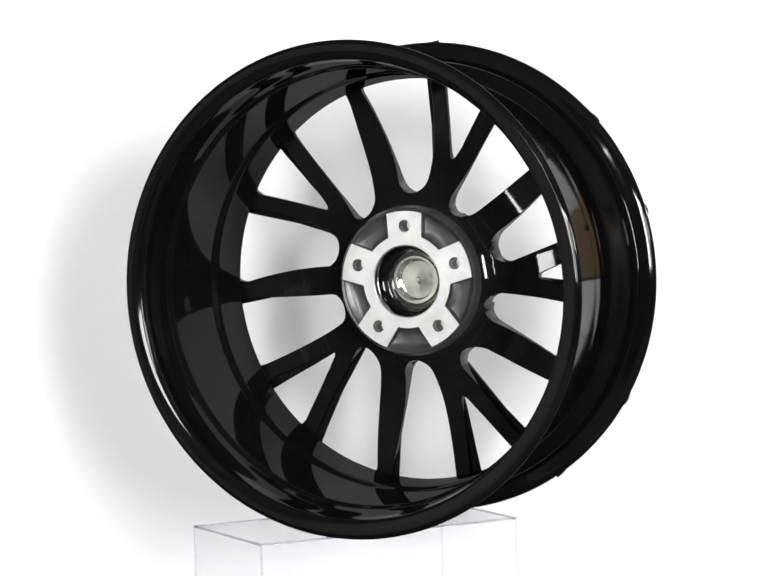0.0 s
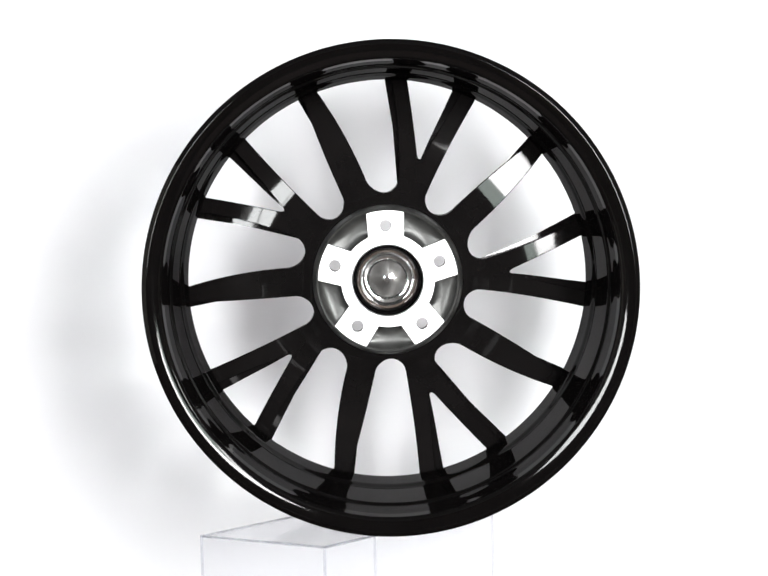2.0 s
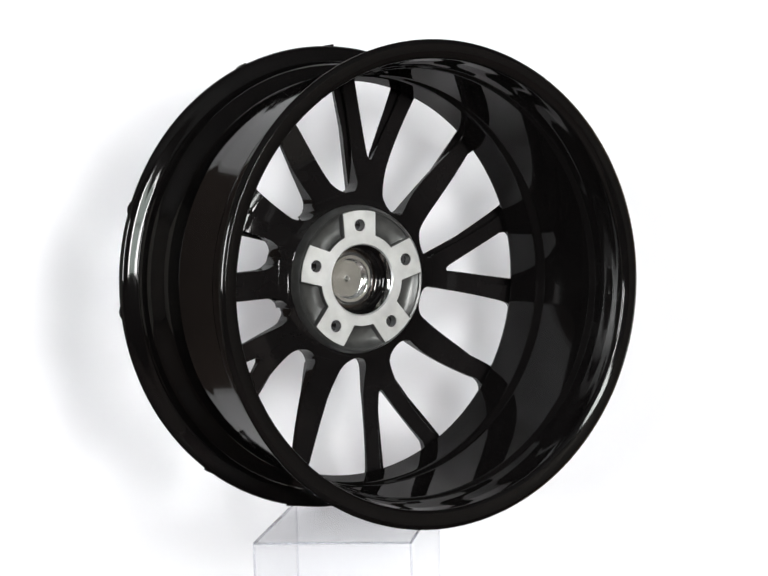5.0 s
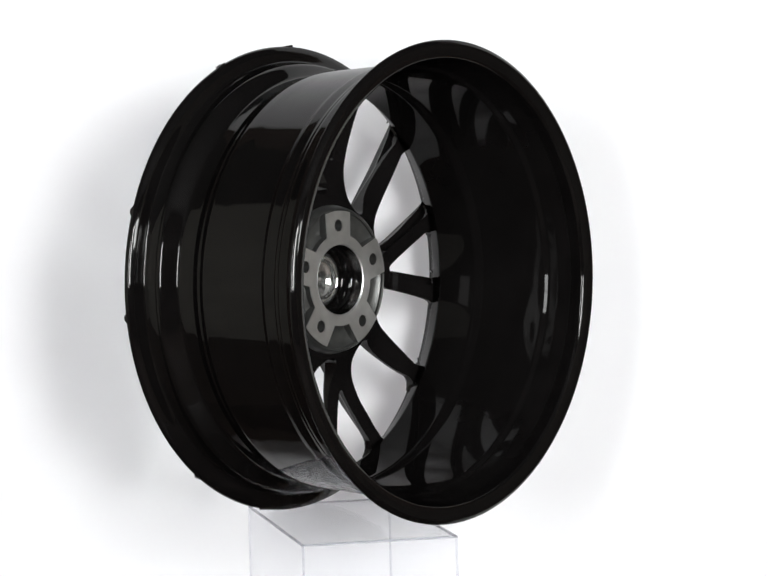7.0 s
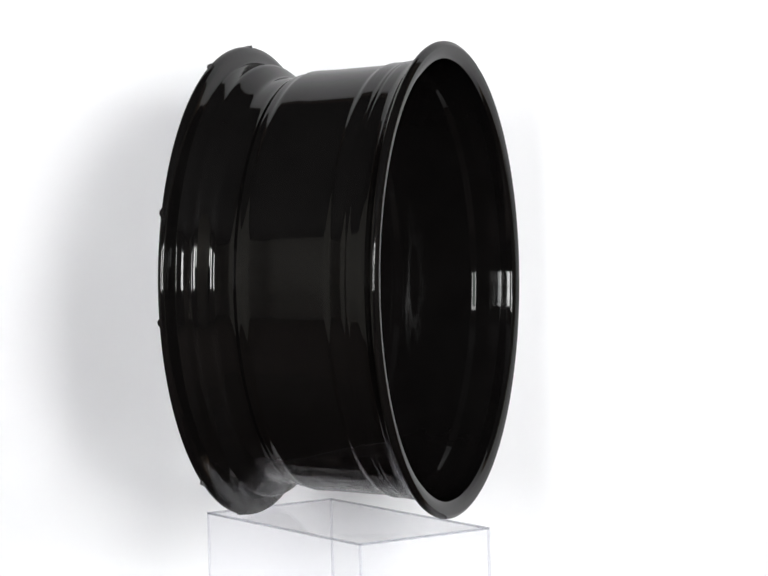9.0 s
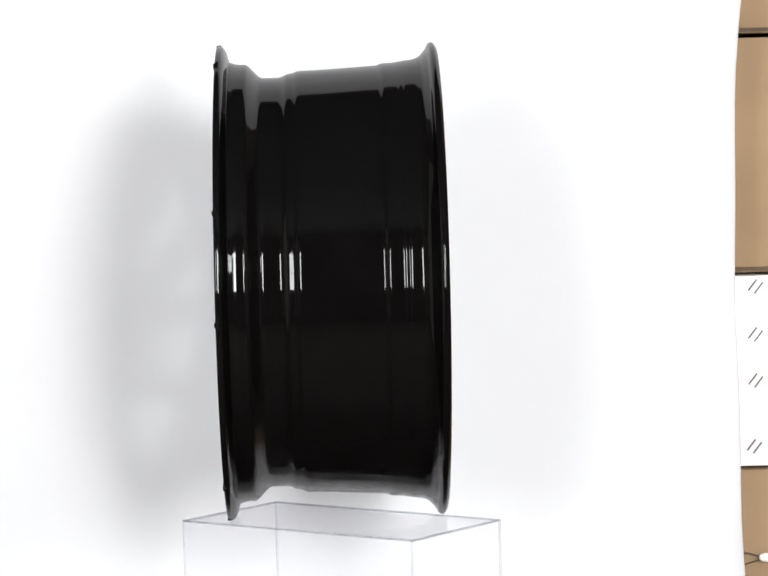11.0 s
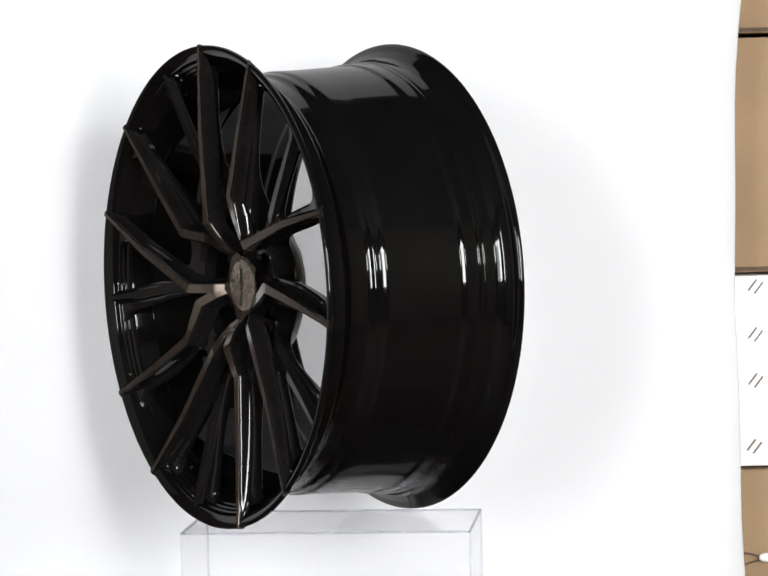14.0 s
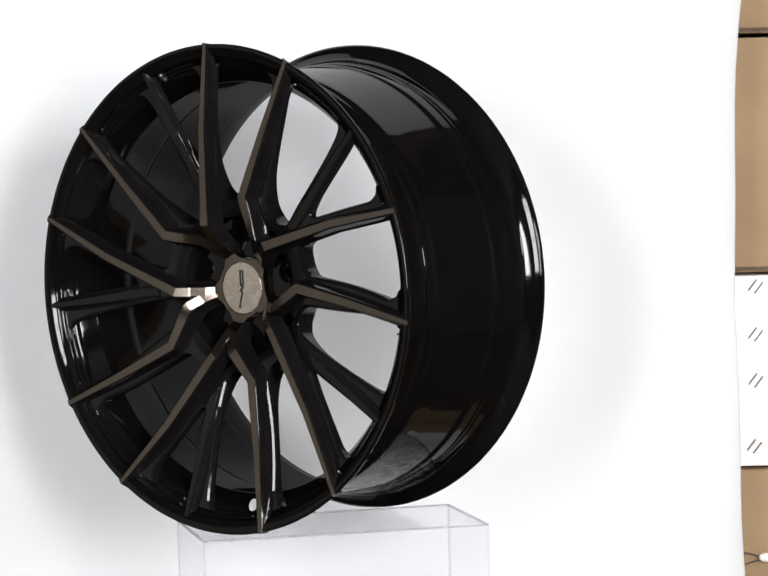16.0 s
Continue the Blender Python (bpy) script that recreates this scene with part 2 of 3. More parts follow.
# ---- white paper backdrop ----
def backdrop_sheet():
    def edge_x(z):
        return 0.4945 + (0.15 if z > 0.3 else 0.03) * (z - 0.3) ** 2 + 0.0012 * math.sin(z * 23)
    bm = bmesh.new()
    nx, nz, x0, z0, z1 = 60, 40, -0.58, -0.62, 1.08
    grid = []
    for i in range(nx + 1):
        col = []
        for j in range(nz + 1):
            z = z0 + (z1 - z0) * j / nz
            f = 1 - (1 - i / nx) ** 1.6
            x = x0 + (edge_x(z) - x0) * f
            y = 0.375 + 0.004 * math.sin(x * 3.1 + z) + 0.003 * math.sin(z * 5 + x * 2)
            y += 0.02 * max(0.0, (f - 0.95) / 0.05) ** 2
            col.append(bm.verts.new((x, y, z)))
        grid.append(col)
    for i in range(nx):
        for j in range(nz):
            bm.faces.new((grid[i][j], grid[i + 1][j], grid[i + 1][j + 1], grid[i][j + 1]))
    ob = part("backdrop_sheet", bm, PAPER)
    mod = ob.modifiers.new("thickness", "SOLIDIFY")
    mod.thickness, mod.offset = 0.0015, 1
    return tagged(ob, "large white seamless paper backdrop sheet hanging behind the wheel", "photo backdrop")


SHEET = backdrop_sheet()


# ---- table under the display stand ----
def table():
    t = thing("table", "dark laminate work table carrying the display stand", "table")
    part("tabletop", box_bm(-.55, .45, -.42, .185, -.335, -.298, .004), LAMINATE, t)
    for x in (-.5, .4):
        for y in (-.37, .135):
            part("leg", box_bm(x - .025, x + .025, y - .025, y + .025, FLOOR_Z, -.335, .003), LAMINATE, t)
    return t


table()

# ---- stacked cartons ----
def carton(z0, z1, x0, depth, card, label, dx=0.0, seam=True):
    t = thing("carton", label, "carton", "stacked cartons")
    y0 = 0.50
    part("body", box_bm(x0, x0 + .52, y0, y0 + depth, z0, z1, .003), card, t)
    if seam:
        # dark strip along the foot paints the shade in the gap between cartons
        part("gap_shade", box_bm(x0 + .004, x0 + .516, y0 - .0025, y0 - .0002, z0 + .002, z0 + .007), GAPSHADE, t)
        part("tape", box_bm(x0 + .2, x0 + .26, y0 - .0012, y0 - .0002, z1 - .07, z1 - .004), TAPE, t)
    return t


for z0, z1, x0, mat, label in (
        (-1.05, -.708, .455, CARD, "plain brown corrugated cardboard carton standing on the floor"),
        (-.704, -.366, .462, CARD, "plain brown corrugated cardboard carton in a stack"),
        (-.362, -.0205, .458, CARD, "plain brown corrugated cardboard carton below a white one"),
        (.2305, .527, .452, CARD, "brown corrugated cardboard carton resting on a white carton"),
        (.532, .86, .468, CARD, "brown corrugated cardboard carton on top of the stack")):
    carton(z0, z1, x0, .45, mat, label)
white = carton(-.0165, .2265, .46, .45, WHITEBOX, "white printed carton with small double slash marks", seam=False)
for x, z in ((.5338, .2125), (.5328, .1515), (.5323, .0930), (.5293, .0090)):
    for k in (-1, 1):
        bm = box_bm(-.0011, .0011, -.0006, 0, -.0088, .0088)
        bm.transform(Matrix.Translation((x + k * .0038, .4996, z - k * .002)) @ Matrix.Rotation(radians(38), 4, "Y"))
        part("printed_bar", bm, PRINT, white)


# ---- display stand of clear acrylic ----
BOX_A, BOX_B, BOX_TURN, BOX_C = 0.1660, 0.3110, 142.75, (0.0136, -0.0008)


def acrylic_stand():
    t = thing("display_stand", "clear acrylic box stand with thin polished edges under the wheel", "display stand")
    a, b, h, w = BOX_A / 2, BOX_B / 2, 0.298, 0.0022
    for x0, x1, y0, y1, z0, z1 in ((-a + w, a - w, -b + w, b - w, -w, 0), (-a + w, a - w, -b, -b + w, -h, -w), (-a + w, a - w, b - w, b, -h, -w),
                                   (-a, -a + w, -b + w, b - w, -h, -w), (a - w, a, -b + w, b - w, -h, -w)):
        ob = part("panel", box_bm(x0, x1, y0, y1, z0, z1), ACRYLIC, t, sharp=25)
        ob.visible_shadow = False
    for x in (-a, a - w):
        part("polished_edge", box_bm(x, x + w, -b + w, b - w, -w + .0002, 0), ACRYLIC_EDGE, t)
        for y in (-b, b - w):
            part("polished_edge", box_bm(x, x + w, y, y + w, -h, -w), ACRYLIC_CORNER, t)
    for y in (-b, b - w):
        part("polished_edge", box_bm(-a, a, y, y + w, -w + .0002, 0), ACRYLIC_EDGE, t)
    return t


STAND = acrylic_stand()

# ---- the wheel; its axle is the local y axis, the outer face towards +y ----
RADIUS = 0.259
WHEEL = thing("alloy_wheel", "gloss black multi-spoke alloy car wheel with no tyre", "car wheel")

# outside from the front lip to the rear flange, then the inside back to the front
OUTSIDE = [(.2530, .1195), (.2575, .1214), (.2600, .1210), (.2608, .1188), (.2600, .1150), (.2545, .1118), (.2470, .1098),
           (.2430, .1085), (.2423, .1062), (.2411, .1030), (.2404, .0992), (.2402, .0953), (.2404, .0915), (.2385, .0880), (.2300, .0800), (.2262, .0760),
           (.2250, .0725), (.2250, .0545), (.2264, .0500), (.2286, .0465), (.2295, .0395), (.2318, .0345), (.2325, .0080), (.2360, -.0530),
           (.2383, -.0575), (.2387, -.0720), (.2397, -.0750), (.2397, -.0780), (.2405, -.0800), (.2417, -.0920), (.2445, -.0990),
           (.2520, -.1060), (.2586, -.1092), (.2604, -.1125), (.2596, -.1150)]
INSIDE = [(.2552, -.1180), (.2485, -.1175), (.2418, -.1153), (.2396, -.1128), (.2378, -.1000), (.2350, -.0850), (.2338, -.0720), (.2305, -.0660), (.2266, .0180),
          (.2236, .0250), (.2226, .0290), (.2212, .0600), (.2205, .0770), (.2214, .0800), (.2325, .0978), (.2352, .1005), (.2378, .1024), (.2386, .1042), (.2412, .1062), (.2420, .1080), (.2446, .1100), (.2466, .1150)]


def filleted(profile, cuts):
    """Round each corner of a closed profile by a short curve."""
    out = []
    n = len(profile)
    for k in range(n):
        a, b, c = Vector(profile[k - 1]), Vector(profile[k]), Vector(profile[(k + 1) % n])
        la, lc = min(cuts[k], .42 * (a - b).length), min(cuts[k], .42 * (c - b).length)
        p, q = b + (a - b).normalized() * la, b + (c - b).normalized() * lc
        for i in range(5):
            t = i / 4
            v = p * (1 - t) ** 2 + b * 2 * t * (1 - t) + q * t * t
            out.append((v.x, v.y))
    return out


BARREL = filleted(OUTSIDE + INSIDE, [.0055 if .005 < y < .02 or .094 < y < .104 else .0030 if .02 < y < .06 else .0022 for r, y in OUTSIDE] + [.0007, .003, .0012, .002, .006, .003, .002, .002, .002, .002, .002, .003, .0012, .0012, .002, .0014, .0012, .0012, .0012, .0012, .0014, .002])
barrel = part("rim_barrel", lathe_bm(BARREL, 300), GLOSS, WHEEL, "gloss black rim barrel with stepped bead seats", sharp=40)
barrel.data.materials.append(GLOSS_INNER)
for poly in barrel.data.polygons:
    if poly.normal.x * poly.center.x + poly.normal.z * poly.center.z < 0 and -.1 < poly.center.y < .0790:
        poly.material_index = 1

# windows between the spokes: foot radius, foot angle, top angle, half width at foot and top, foot rounding
WIN_A = (.1370, 73.5, 74.8, .0020, .0310, .004)
WIN_B = (.0880, 55.0, 52.0, .0140, .0394, .016)
WIN_C = (.0955, 18.5, 26.3, .0145, .0423, .016)
TOP_R = .2215


def opening(win, r):
    """Centre angle and half angle, in degrees, of a window at a radius."""
    foot, a0, a1, h0, h1, rho = win
    t = min(1.0, max(0.0, (r - foot) / (TOP_R - foot)))
    centre = a0 + (a1 - a0) * t
    if r <= foot:
        return centre, 0.0
    half = h0 + (h1 - h0) * t
    k = 1 - min(1.0, (r - foot) / rho)
    half *= math.sqrt(1 - k * k)
    k = 1 - min(1.0, max(0.0, .2390 - r) / .010)
    half -= .0070 * (1 - math.sqrt(max(0.0, 1 - k * k)))
    return centre, math.degrees(max(0.0, half) / r)


FRONT = ramp_of([(.060, .070), (.072, .082), (.085, .0905), (.10, .0945), (.12, .0960), (.16, .0995), (.2, .1045), (.224, .1080), (.248, .1130)])
FRONT_MID = ramp_of([(.060, .068), (.080, .080), (.10, .0880), (.13, .0945), (.16, .0975), (.2, .1015), (.224, .1050), (.248, .1100)])


def smooth_of(points):
    """A smooth curve through evenly read points."""
    line = ramp_of(points)
    return lambda x: sum(line(x + d * .001) * w for d, w in ((-9, 1), (-6, 2), (-3, 3), (0, 4), (3, 3), (6, 2), (9, 1))) / 16


BACK = smooth_of([(.05, .052), (.066, .052), (.084, .056), (.10, .0675), (.12, .0795), (.137, .0860), (.16, .0904), (.18, .0926), (.20, .0942),
                  (.224, .0955), (.236, .0965), (.248, .1010), (.26, .1080)])


def spoke_bm(upper, lower, up_off, low_off, front):
    """A spoke between two windows; upper bounds it at the larger angle."""
    stations = sorted(set([round(.0770 + i * .004, 5) for i in range(39)] + [.2310, .2330, .2350, .2370, .2385, .2398]
                          + [round(w[0] + d, 5) for w in (upper, lower) for d in (0, .0003, .001, .002, .0035, .006, .009, .012)]))
    bm = bmesh.new()
    rows = []
    for r in stations:
        cu, hu = opening(upper, r)
        cl, hl = opening(lower, r)
        hi, lo = cu + up_off - hu, cl + low_off + hl
        mid, half = (hi + lo) / 2, (hi - lo) / 2
        cut_hi, cut_lo = min(1, hu / 2), min(1, hl / 2)
        yf, yb = front(r), BACK(r)
        row = []
        width = half * radians(1) * r
        bev = min(.0035, width * .5) / max(width, 1e-6)
        for s, f in ((-1, 1), (-1 + bev * .35, .35), (-1 + bev, 0), (-.3, 0), (.3, 0), (1 - bev, 0), (1 - bev * .35, .35), (1, 1)):
            cut = (cut_hi if s > 0 else cut_lo) * f * .004
            x, z = polar(r, mid + half * s)
            row.append(bm.verts.new((x, yf - cut, z)))
        for s, f in ((1, 1), (1 - bev * .2, 0), (-1 + bev * .2, 0), (-1, 1)):
            cut = (cut_hi if s > 0 else cut_lo) * f * .0007
            x, z = polar(r, mid + half * s)
            row.append(bm.verts.new((x, yb + cut, z)))
        rows.append(row)
    n = len(rows[0])
    for p, q in zip(rows, rows[1:]):
        for j in range(n):
            k = (j + 1) % n
            bm.faces.new((p[j], p[k], q[k], q[j]))
    bm.faces.new(rows[0])
    bm.faces.new(rows[-1])
    return bm


def dish(r):
    """Radial slope of the dished middle of the face."""
    return max(0.0, min(1.0, (.105 - r) / .03)) * float(np.interp(r, (.038, .046, .058, .073, .10), (1.1, 1.0, .75, .5, .15)))


def ridge_bm(path):
    """A raised, flat-topped ridge along (radius, degrees, y, half width)."""
    bm = bmesh.new()
    pts = [Vector((*polar(r, a), y)) for r, a, y, w in path]
    rows = []
    for i, (p, (r, a, y, w)) in enumerate(zip(pts, path)):
        d = (pts[min(i + 1, len(pts) - 1)] - pts[max(i - 1, 0)]).to_2d().normalized()
        side = Vector((-d.y, d.x))
        row = []
        low = min(max(.004, y - FRONT(r) + .002), .018 - .0135 * min(1.0, max(0.0, (r - .222) / .03)))
        flank = [(.0004, .0006), (.0009, .06 * low + .0006), (.0013, .20 * low), (.0018, .40 * low), (.0026, .62 * low), (.0038, .82 * low), (.0055, low)]
        for s, down in [(-w - e, d) for e, d in reversed(flank)] + [(-w, 0), (w, 0)] + [(w + e, d) for e, d in flank]:
            q = p.to_2d() + side * s
            row.append(bm.verts.new((q.x, p.z - down + dish(r) * (q.length - r), q.y)))
        rows.append(row)
    for p, q in zip(rows, rows[1:]):
        for j in range(16):
            k = (j + 1) % 16
            bm.faces.new((p[j], p[k], q[k], q[j]))
    bm.faces.new(rows[0])
    bm.faces.new(rows[-1])
    return bm


def ridge_face_bm(path):
    """The machined face let on top of a ridge."""
    bm = bmesh.new()
    pts = [Vector((*polar(r, a), y)) for r, a, y, w in path]
    rows = []
    for i, (p, (r, a, y, w)) in enumerate(zip(pts, path)):
        d = (pts[min(i + 1, len(pts) - 1)] - pts[max(i - 1, 0)]).to_2d().normalized()
        side = Vector((-d.y, d.x))
        row = []
        for s, up in ((-w + .0004, -.0005), (-w + .0006, .0005), (w - .0006, .0005), (w - .0004, -.0005)):
            q = p.to_2d() + side * s
            row.append(bm.verts.new((q.x, p.z + up + dish(r) * (q.length - r), q.y)))
        rows.append(row)
    for p, q in zip(rows, rows[1:]):
        for j in range(4):
            k = (j + 1) % 4
            bm.faces.new((p[j], p[k], q[k], q[j]))
    bm.faces.new(rows[0])
    bm.faces.new(rows[-1])
    return bm


def line_path(keys, n=8):
    """Straight runs between (radius, degrees, y, half width) keys."""
    out = []
    for (r0, a0, y0, w0), (r1, a1, y1, w1) in zip(keys, keys[1:]):
        p, q = Vector(polar(r0, a0)), Vector(polar(r1, a1))
        for i in range(n):
            t = i / n
            v = p.lerp(q, t)
            out.append((v.length, math.degrees(math.atan2(v.y, v.x)), y0 + (y1 - y0) * t, w0 + (w1 - w0) * t))
    out.append(keys[-1])
    return out


RIDGE_0 = line_path([(.038, 66.0, .0800, .0050), (.046, 66.7, .0890, .0051), (.058, 67.6, .0990, .0051), (.073, 68.6, .1075, .0052), (.170, 83.2, .1150, .0042), (.2614, 88.8, .1218, .0027)])
RIDGE_2 = line_path([(.038, 63.0, .0800, .0050), (.047, 58.6, .0898, .0051), (.064, 53.0, .1012, .0052), (.102, 34.0, .1080, .0054), (.180, 39.3, .1145, .0042),
                     (.2614, 42.0, .1218, .0027)])
RIDGE_1 = line_path([(.110, 69.8, .0930, .0042), (.160, 68.2, .1030, .0040), (.200, 67.3, .1095, .0034), (.2590, 66.8, .1198, .0018)])
spoke_meshes = [mesh_of("spoke", spoke_bm(WIN_C, WIN_A, 72, 0, FRONT), GLOSS_SPOKE, 24),
                mesh_of("spoke", spoke_bm(WIN_A, WIN_B, 0, 0, FRONT_MID), GLOSS_SPOKE, 24),
                mesh_of("spoke", spoke_bm(WIN_B, WIN_C, 0, 0, FRONT), GLOSS_SPOKE, 24)]
ridge_meshes = [mesh_of("spoke_ridge", ridge_bm(p), GLOSS_SPOKE, 32) for p in (RIDGE_0, RIDGE_1, RIDGE_2)]
face_meshes = [mesh_of("machined_face", ridge_face_bm(p), TINTED, 20) for p in (RIDGE_0, RIDGE_2)]
for k in range(5):
    turn = Matrix.Rotation(radians(-72 * k), 4, "Y")
    for i in range(3):
        sp = new("spoke", spoke_meshes[i])
        sp.parent, sp.matrix_basis = WHEEL, turn
        ri = new("spoke_ridge", ridge_meshes[i])
        ri.parent = sp
        if i != 1:
            fa = tagged(new("machined_face", face_meshes[i // 2]), "dark tinted machined spoke face")
            fa.parent = sp

# ---- hub ----
LUG_R, LUG_A, HOLE = .0604, 91.1, .0068
lugs = [polar(LUG_R, LUG_A + 72 * k) for k in range(5)]
hub = part("hub", plate_bm([circle(.0790, n=80), circle(.0370, n=56)] + [circle(HOLE, *c, n=24) for c in lugs], .0560, .0665),
           GLOSS, WHEEL, "gloss black hub with five lug holes")


def pocket_bm():
    """A dished pocket between two mounting lobes."""
    bm = bmesh.new()
    nr, na = 9, 12
    top, low = [], []
    for i in range(nr + 1):
        r = .0500 + (.0768 - .0500) * i / nr
        u, row, under = 2 * i / nr - 1, [], []
        for k in range(na + 1):
            v = 2 * k / na - 1
            x, z = polar(r, LUG_A + 36 + 23 * v)
            y = .0548 - .0058 * max(abs(u), abs(v) * .8) ** 2.5
            row.append(bm.verts.new((x, y, z)))
            under.append(bm.verts.new((x, .0562, z)))
        top.append(row)
        low.append(under)
    for g in (top, low):
        for i in range(nr):
            for k in range(na):
                bm.faces.new((g[i][k], g[i + 1][k], g[i + 1][k + 1], g[i][k + 1]))
    ring = [(i, 0) for i in range(nr)] + [(nr, k) for k in range(na)] + [(i, na) for i in range(nr, 0, -1)] + [(0, k) for k in range(na, 0, -1)]
    for (a, b), (c, d) in zip(ring, ring[1:] + ring[:1]):
        bm.faces.new((top[a][b], top[c][d], low[c][d], low[a][b]))
    return bm


pocket_mesh = mesh_of("pocket", pocket_bm(), CAST, 50)
for k in range(5):
    po = tagged(new("pocket", pocket_mesh), "satin grey cast pocket")
    po.parent, po.matrix_basis = hub, Matrix.Rotation(radians(-72 * k), 4, "Y")
part("pocket_rim", lathe_bm([(.0765, .0465), (.0785, .0455), (.0805, .0475), (.0830, .0570), (.0765, .0570)], 96), CAST, hub)
part("hub_front", plate_bm([circle(.0780, n=80), circle(.0340, n=56)] + [circle(.0112, *c, n=28) for c in lugs], .0667, .0715),
     GLOSS, hub, "gloss black hub face with lug recesses")


def pad_outline(grow=0.0):
    """Ring with five square lugs reaching outwards."""
    out = []
    for k in range(5):
        mid = LUG_A + 72 * k
        half = math.degrees(math.asin((.0212 + grow) / .0775))
        for i in range(9):
            out.append(polar(.0772 + grow, mid - half + 2 * half * i / 8))
        inner = math.degrees(math.asin((.0205 + grow) / .0530))
        a0, a1 = mid + inner, mid + 72 - inner
        for i in range(6):
            out.append(polar(.0518 + grow, a0 + (a1 - a0) * i / 5))
    return out


holes = [circle(HOLE, *c, n=24) for c in lugs]
part("mounting_pad", plate_bm([pad_outline(), circle(.0385, n=56)] + holes, .0442, .0549), CAST, hub)
part("machined_pad", plate_bm([pad_outline(-.0005), circle(.0398, n=56)] + holes, .0430, .0441), MACHINED, hub,
     "bare machined aluminium mounting face with five lobes", sharp=25)
part("bore_ring", lathe_bm([(.0384, .0445), (.0398, .0435), (.0384, .0560), (.0370, .0580), (.0345, .0595), (.0325, .0660), (.0325, .0720),
                            (.0368, .0720), (.0380, .0600)], 80), GLOSS, hub)
cap = part("centre_cap", disc_bm([(0, .0742), (.0022, .0742), (.0026, .0746), (.0030, .0760), (.0060, .0765), (.0205, .0763), (.0216, .0756), (.0222, .0700), (.0228, .0692),
                                  (.0236, .0690), (.0262, .0690), (.0272, .0696), (.0276, .0706), (.0300, .0712), (.0300, .0775), (0, .0778)]), CHROME, WHEEL, "chromed centre cap", sharp=20)
part("bore_chamfer", lathe_bm([(.0399, .0428), (.0385, .0444), (.0399, .0444)], 80), MACHINED, hub, "bright machined chamfer")


def collar_outline():
    out = []
    for i in range(100):
        a = 360 * i / 100
        k = abs(((a - 64.5 + 36) % 72) - 36) / 36
        out.append(polar(.0322 + .0115 * max(0.0, 1 - k * 1.5) ** 1.2, a))
    return out


part("cap_collar", plate_bm([collar_outline(), circle(.0286, n=60)], .0715, .0795), TINTED, cap, "tinted machined star collar", sharp=30)
part("cap_disc", disc_bm([(0, .0780), (.0285, .0780), (.0285, .0784), (.0275, .0792), (.0150, .0797), (0, .0798)]), CAPMETAL, cap,
     "brushed champagne cap disc")
for ang, x, z, ln in ((2, -.0018, .011, .017), (2, .0016, .011, .017), (40, -.0006, .002, .006), (-40, .0010, -.002, .005), (-14, .0012, -.012, .020)):
    bm = box_bm(-.0008, .0008, .0796, .0803, -ln / 2, ln / 2)
    bm.transform(Matrix.Translation((x, 0, z)) @ Matrix.Rotation(radians(ang), 4, "Y"))
    part("emblem_bar", bm, INK, cap)

# small chrome beads, added to give the glints where the spokes meet the lip
glint_bead = mesh_of("glint_bead", disc_bm([(0, .0015), (.0005, .0014), (.0010, .0009), (.0012, 0), (0, 0)], 12), CHROME, 60)
for k in range(5):
    for r, a, y in ((.2480, 85.6, .1137), (.2425, 85.6, .1115), (.2480, 45.4, .1137), (.2425, 45.4, .1115), (.2440, 70.6, .1100), (.2385, 70.6, .1048)):
        st = new("glint_bead", glint_bead)
        x, z = polar(r, a + 72 * k)
        st.parent, st.matrix_basis = WHEEL, Matrix.Translation((x, y, z))
STK_A, STK_R = -98.3, .2308
sx, sz = polar(STK_R, STK_A)
away = Vector((sx, 0, sz)).normalized()
face = (Vector((0, .91, 0)) - away * .41).normalized()
along = face.cross(away).normalized()
seat = Matrix((along, face.cross(along), face)).transposed().to_4x4()
sticker = bmesh.new()
bmesh.ops.create_cone(sticker, cap_ends=True, segments=28, radius1=1, radius2=1, depth=1)
sticker.transform(Matrix.Translation(Vector((sx, .1067, sz)) + face * .0006) @ seat @ Matrix.Diagonal((.0058, .0068, .0010, 1)))
part("sticker", sticker, PLUG, WHEEL, "small white oval sticker")

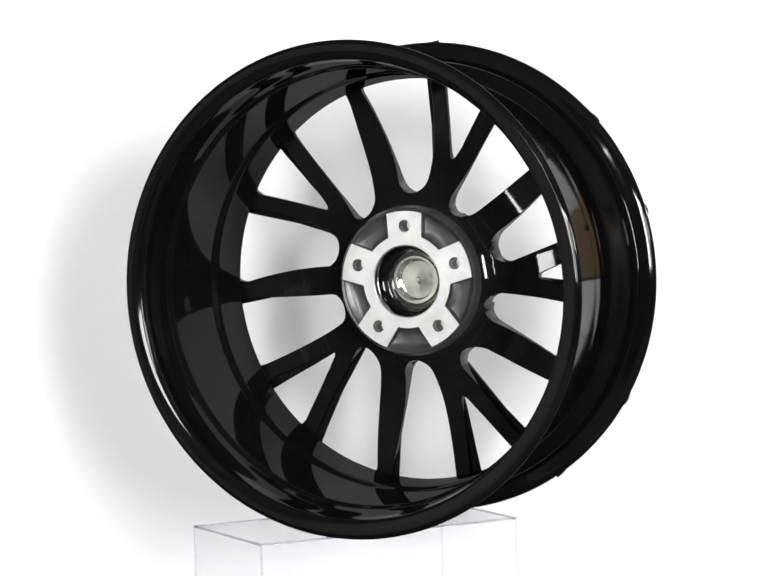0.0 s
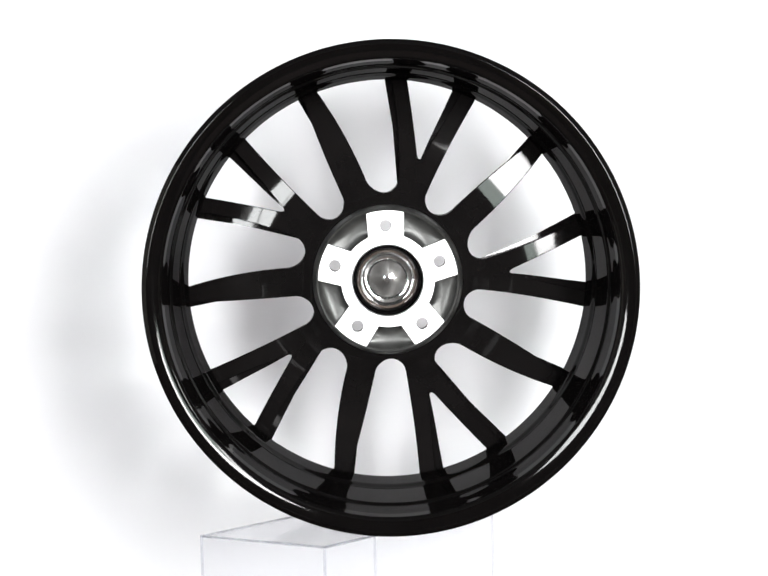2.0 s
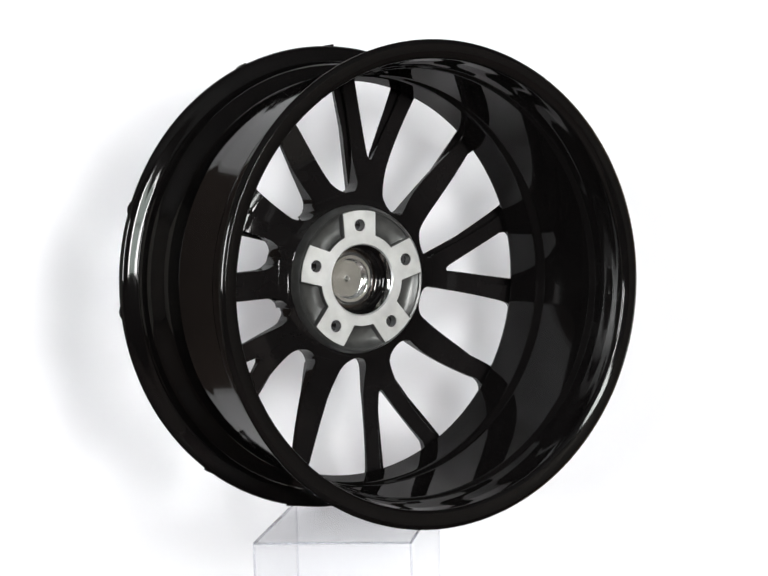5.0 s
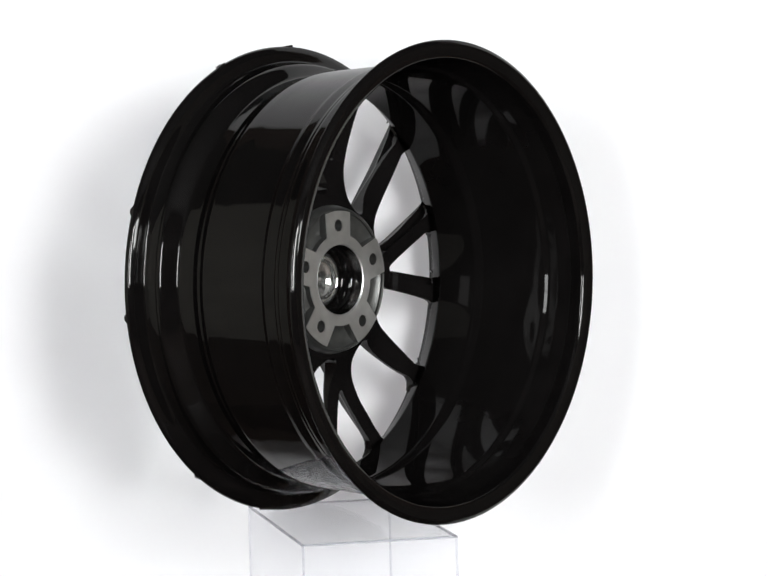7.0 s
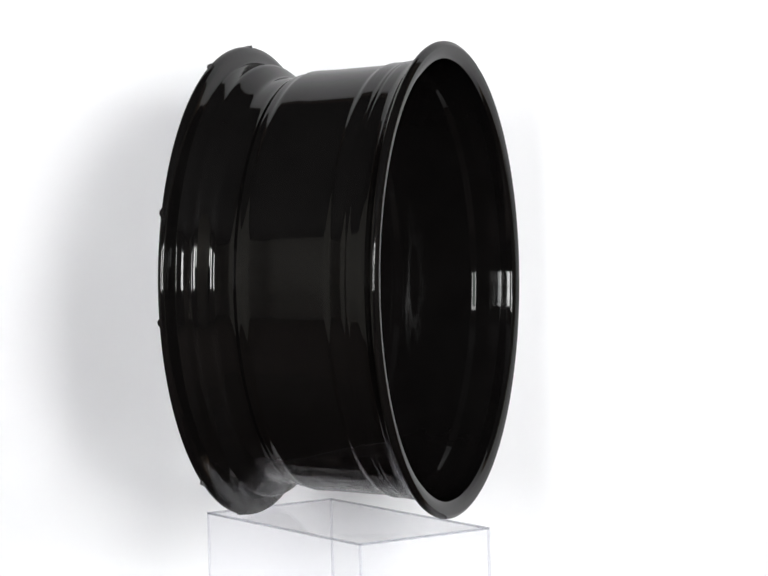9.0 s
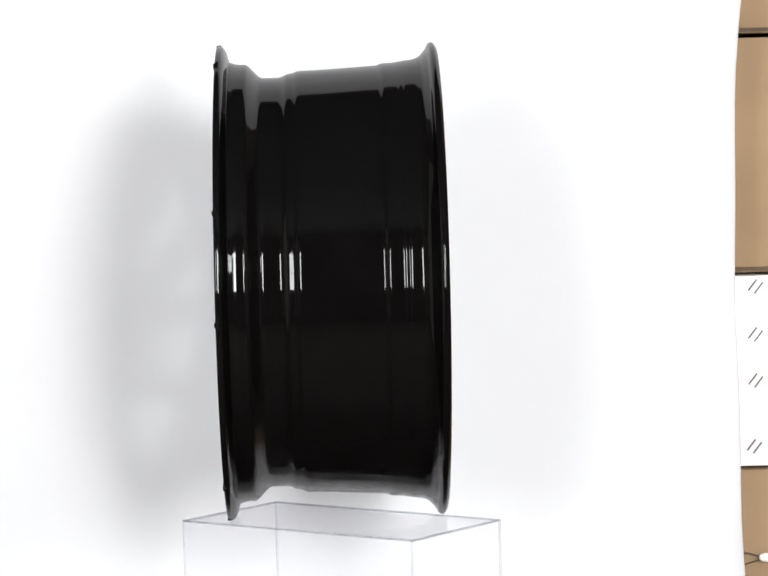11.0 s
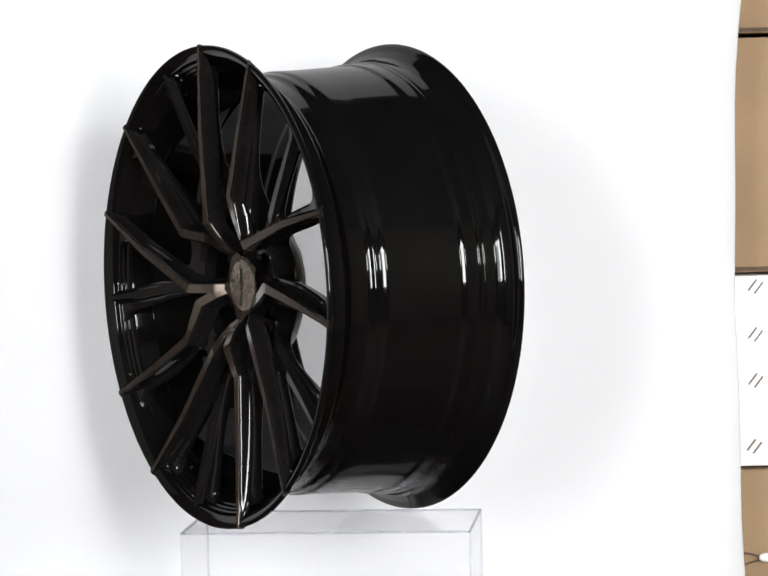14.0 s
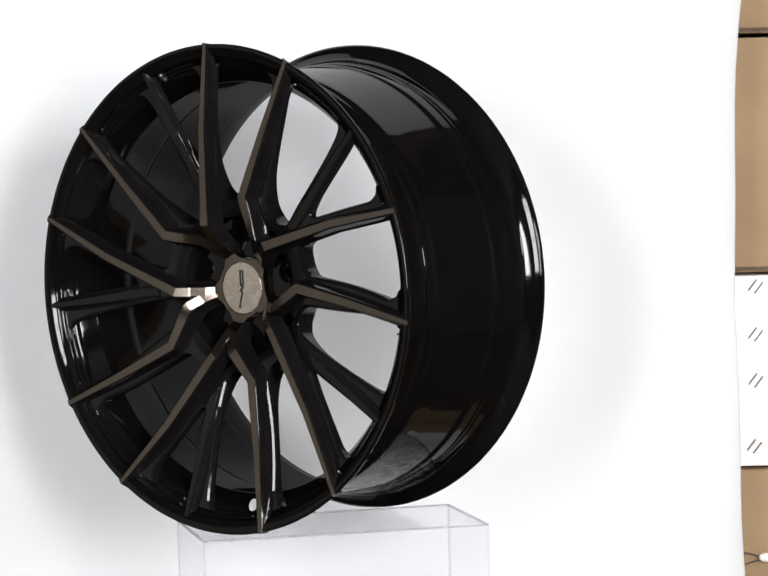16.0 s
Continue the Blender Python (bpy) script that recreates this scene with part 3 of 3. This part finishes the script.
# ---- power cable beside the cartons ----
def power_cable():
    t = thing("power_cable", "thin dark brown cable with a white plug beside the cartons", "cable")
    for k, pts in enumerate(([(.5385, .490, -.1195), (.522, .493, -.113), (.510, .497, -.118), (.50, .498, -.17), (.495, .495, -1.04)],
                             [(.5385, .490, -.124), (.524, .492, -.1275), (.512, .493, -.134), (.52, .492, -.150), (.545, .49, -.165), (.56, .49, -1.04)])):
        cu = bpy.data.curves.new("cord", "CURVE")
        cu.dimensions, cu.bevel_depth, cu.bevel_resolution = "3D", .0009, 2
        sp = cu.splines.new("NURBS")
        sp.points.add(len(pts) - 1)
        for p, c in zip(sp.points, pts):
            p.co = (c[0] - .006, c[1], max(-1.04, c[2] - .0115), 1)
        sp.use_endpoint_u, sp.order_u = True, 3
        cu.materials.append(CABLE)
        ob = new("cord", cu)
        ob.parent = t
    bm = bmesh.new()
    bmesh.ops.create_uvsphere(bm, u_segments=20, v_segments=12, radius=1,
                              matrix=Matrix.LocRotScale((.540, .489, -.1320), None, (.009, .007, .0058)))
    part("plug", bm, PLUG, t, "white plastic plug")
    return t


power_cable()

# ---- what moves ----
TURN = ((0.0, -25.2), (0.5, -19.2), (1.0, -12.5), (1.5, -6.0), (2.0, 0.1), (2.5, 5.6), (3.0, 10.5), (3.5, 15.3), (4.0, 20.2),
        (4.5, 25.0), (5.0, 29.8), (5.5, 34.6), (6.0, 39.4), (6.5, 44.3), (7.0, 49.2), (7.5, 54.2), (8.0, 59.4), (8.5, 64.8), (9.0, 70.1), (9.5, 75.2),
        (10.0, 80.2), (10.5, 85.2), (11.0, 90.1), (11.5, 95.1), (12.0, 100.1), (12.5, 105.0), (13.0, 110.0), (13.5, 115.0), (14.0, 120.1),
        (14.5, 124.9), (15.0, 129.8), (15.5, 134.7), (16.0, 139.8))
WHEEL_X = 0.0617


def motions():
    wheel_rows, stand_rows = [], []
    for t, a in TURN:
        drift = float(np.interp(t, (0, .5, 1.0, 1.5, 2.0, 3.5, 4.5, 6.0), (.005, .0028, .0008, -.0008, -.0020, -.0018, -.0008, 0)))
        near = float(np.interp(t, (0, 2, 12, 16), (.004, 0, 0, -.009)))
        c, s = math.cos(radians(a)), math.sin(radians(a))
        wheel_rows.append((t, pose(WHEEL_X * c + drift, WHEEL_X * s + near, RADIUS, 0, 0, a)))
        stand_rows.append((t, pose(BOX_C[0] * c - BOX_C[1] * s + drift, BOX_C[0] * s + BOX_C[1] * c + near, 0, 0, 0, a + BOX_TURN)))
    walk(WHEEL, wheel_rows)
    walk(STAND, stand_rows)
    # the sheet is drawn aside
    walk(SHEET, [(0.0, pose(.125, 0, 0)), (9.4, pose(.125, 0, 0)), (9.6, pose(.125, 0, 0)), (10.8, pose(0, 0, 0)), (11.0, pose(0, 0, 0)), (16.0, pose(0, 0, 0))])


motions()
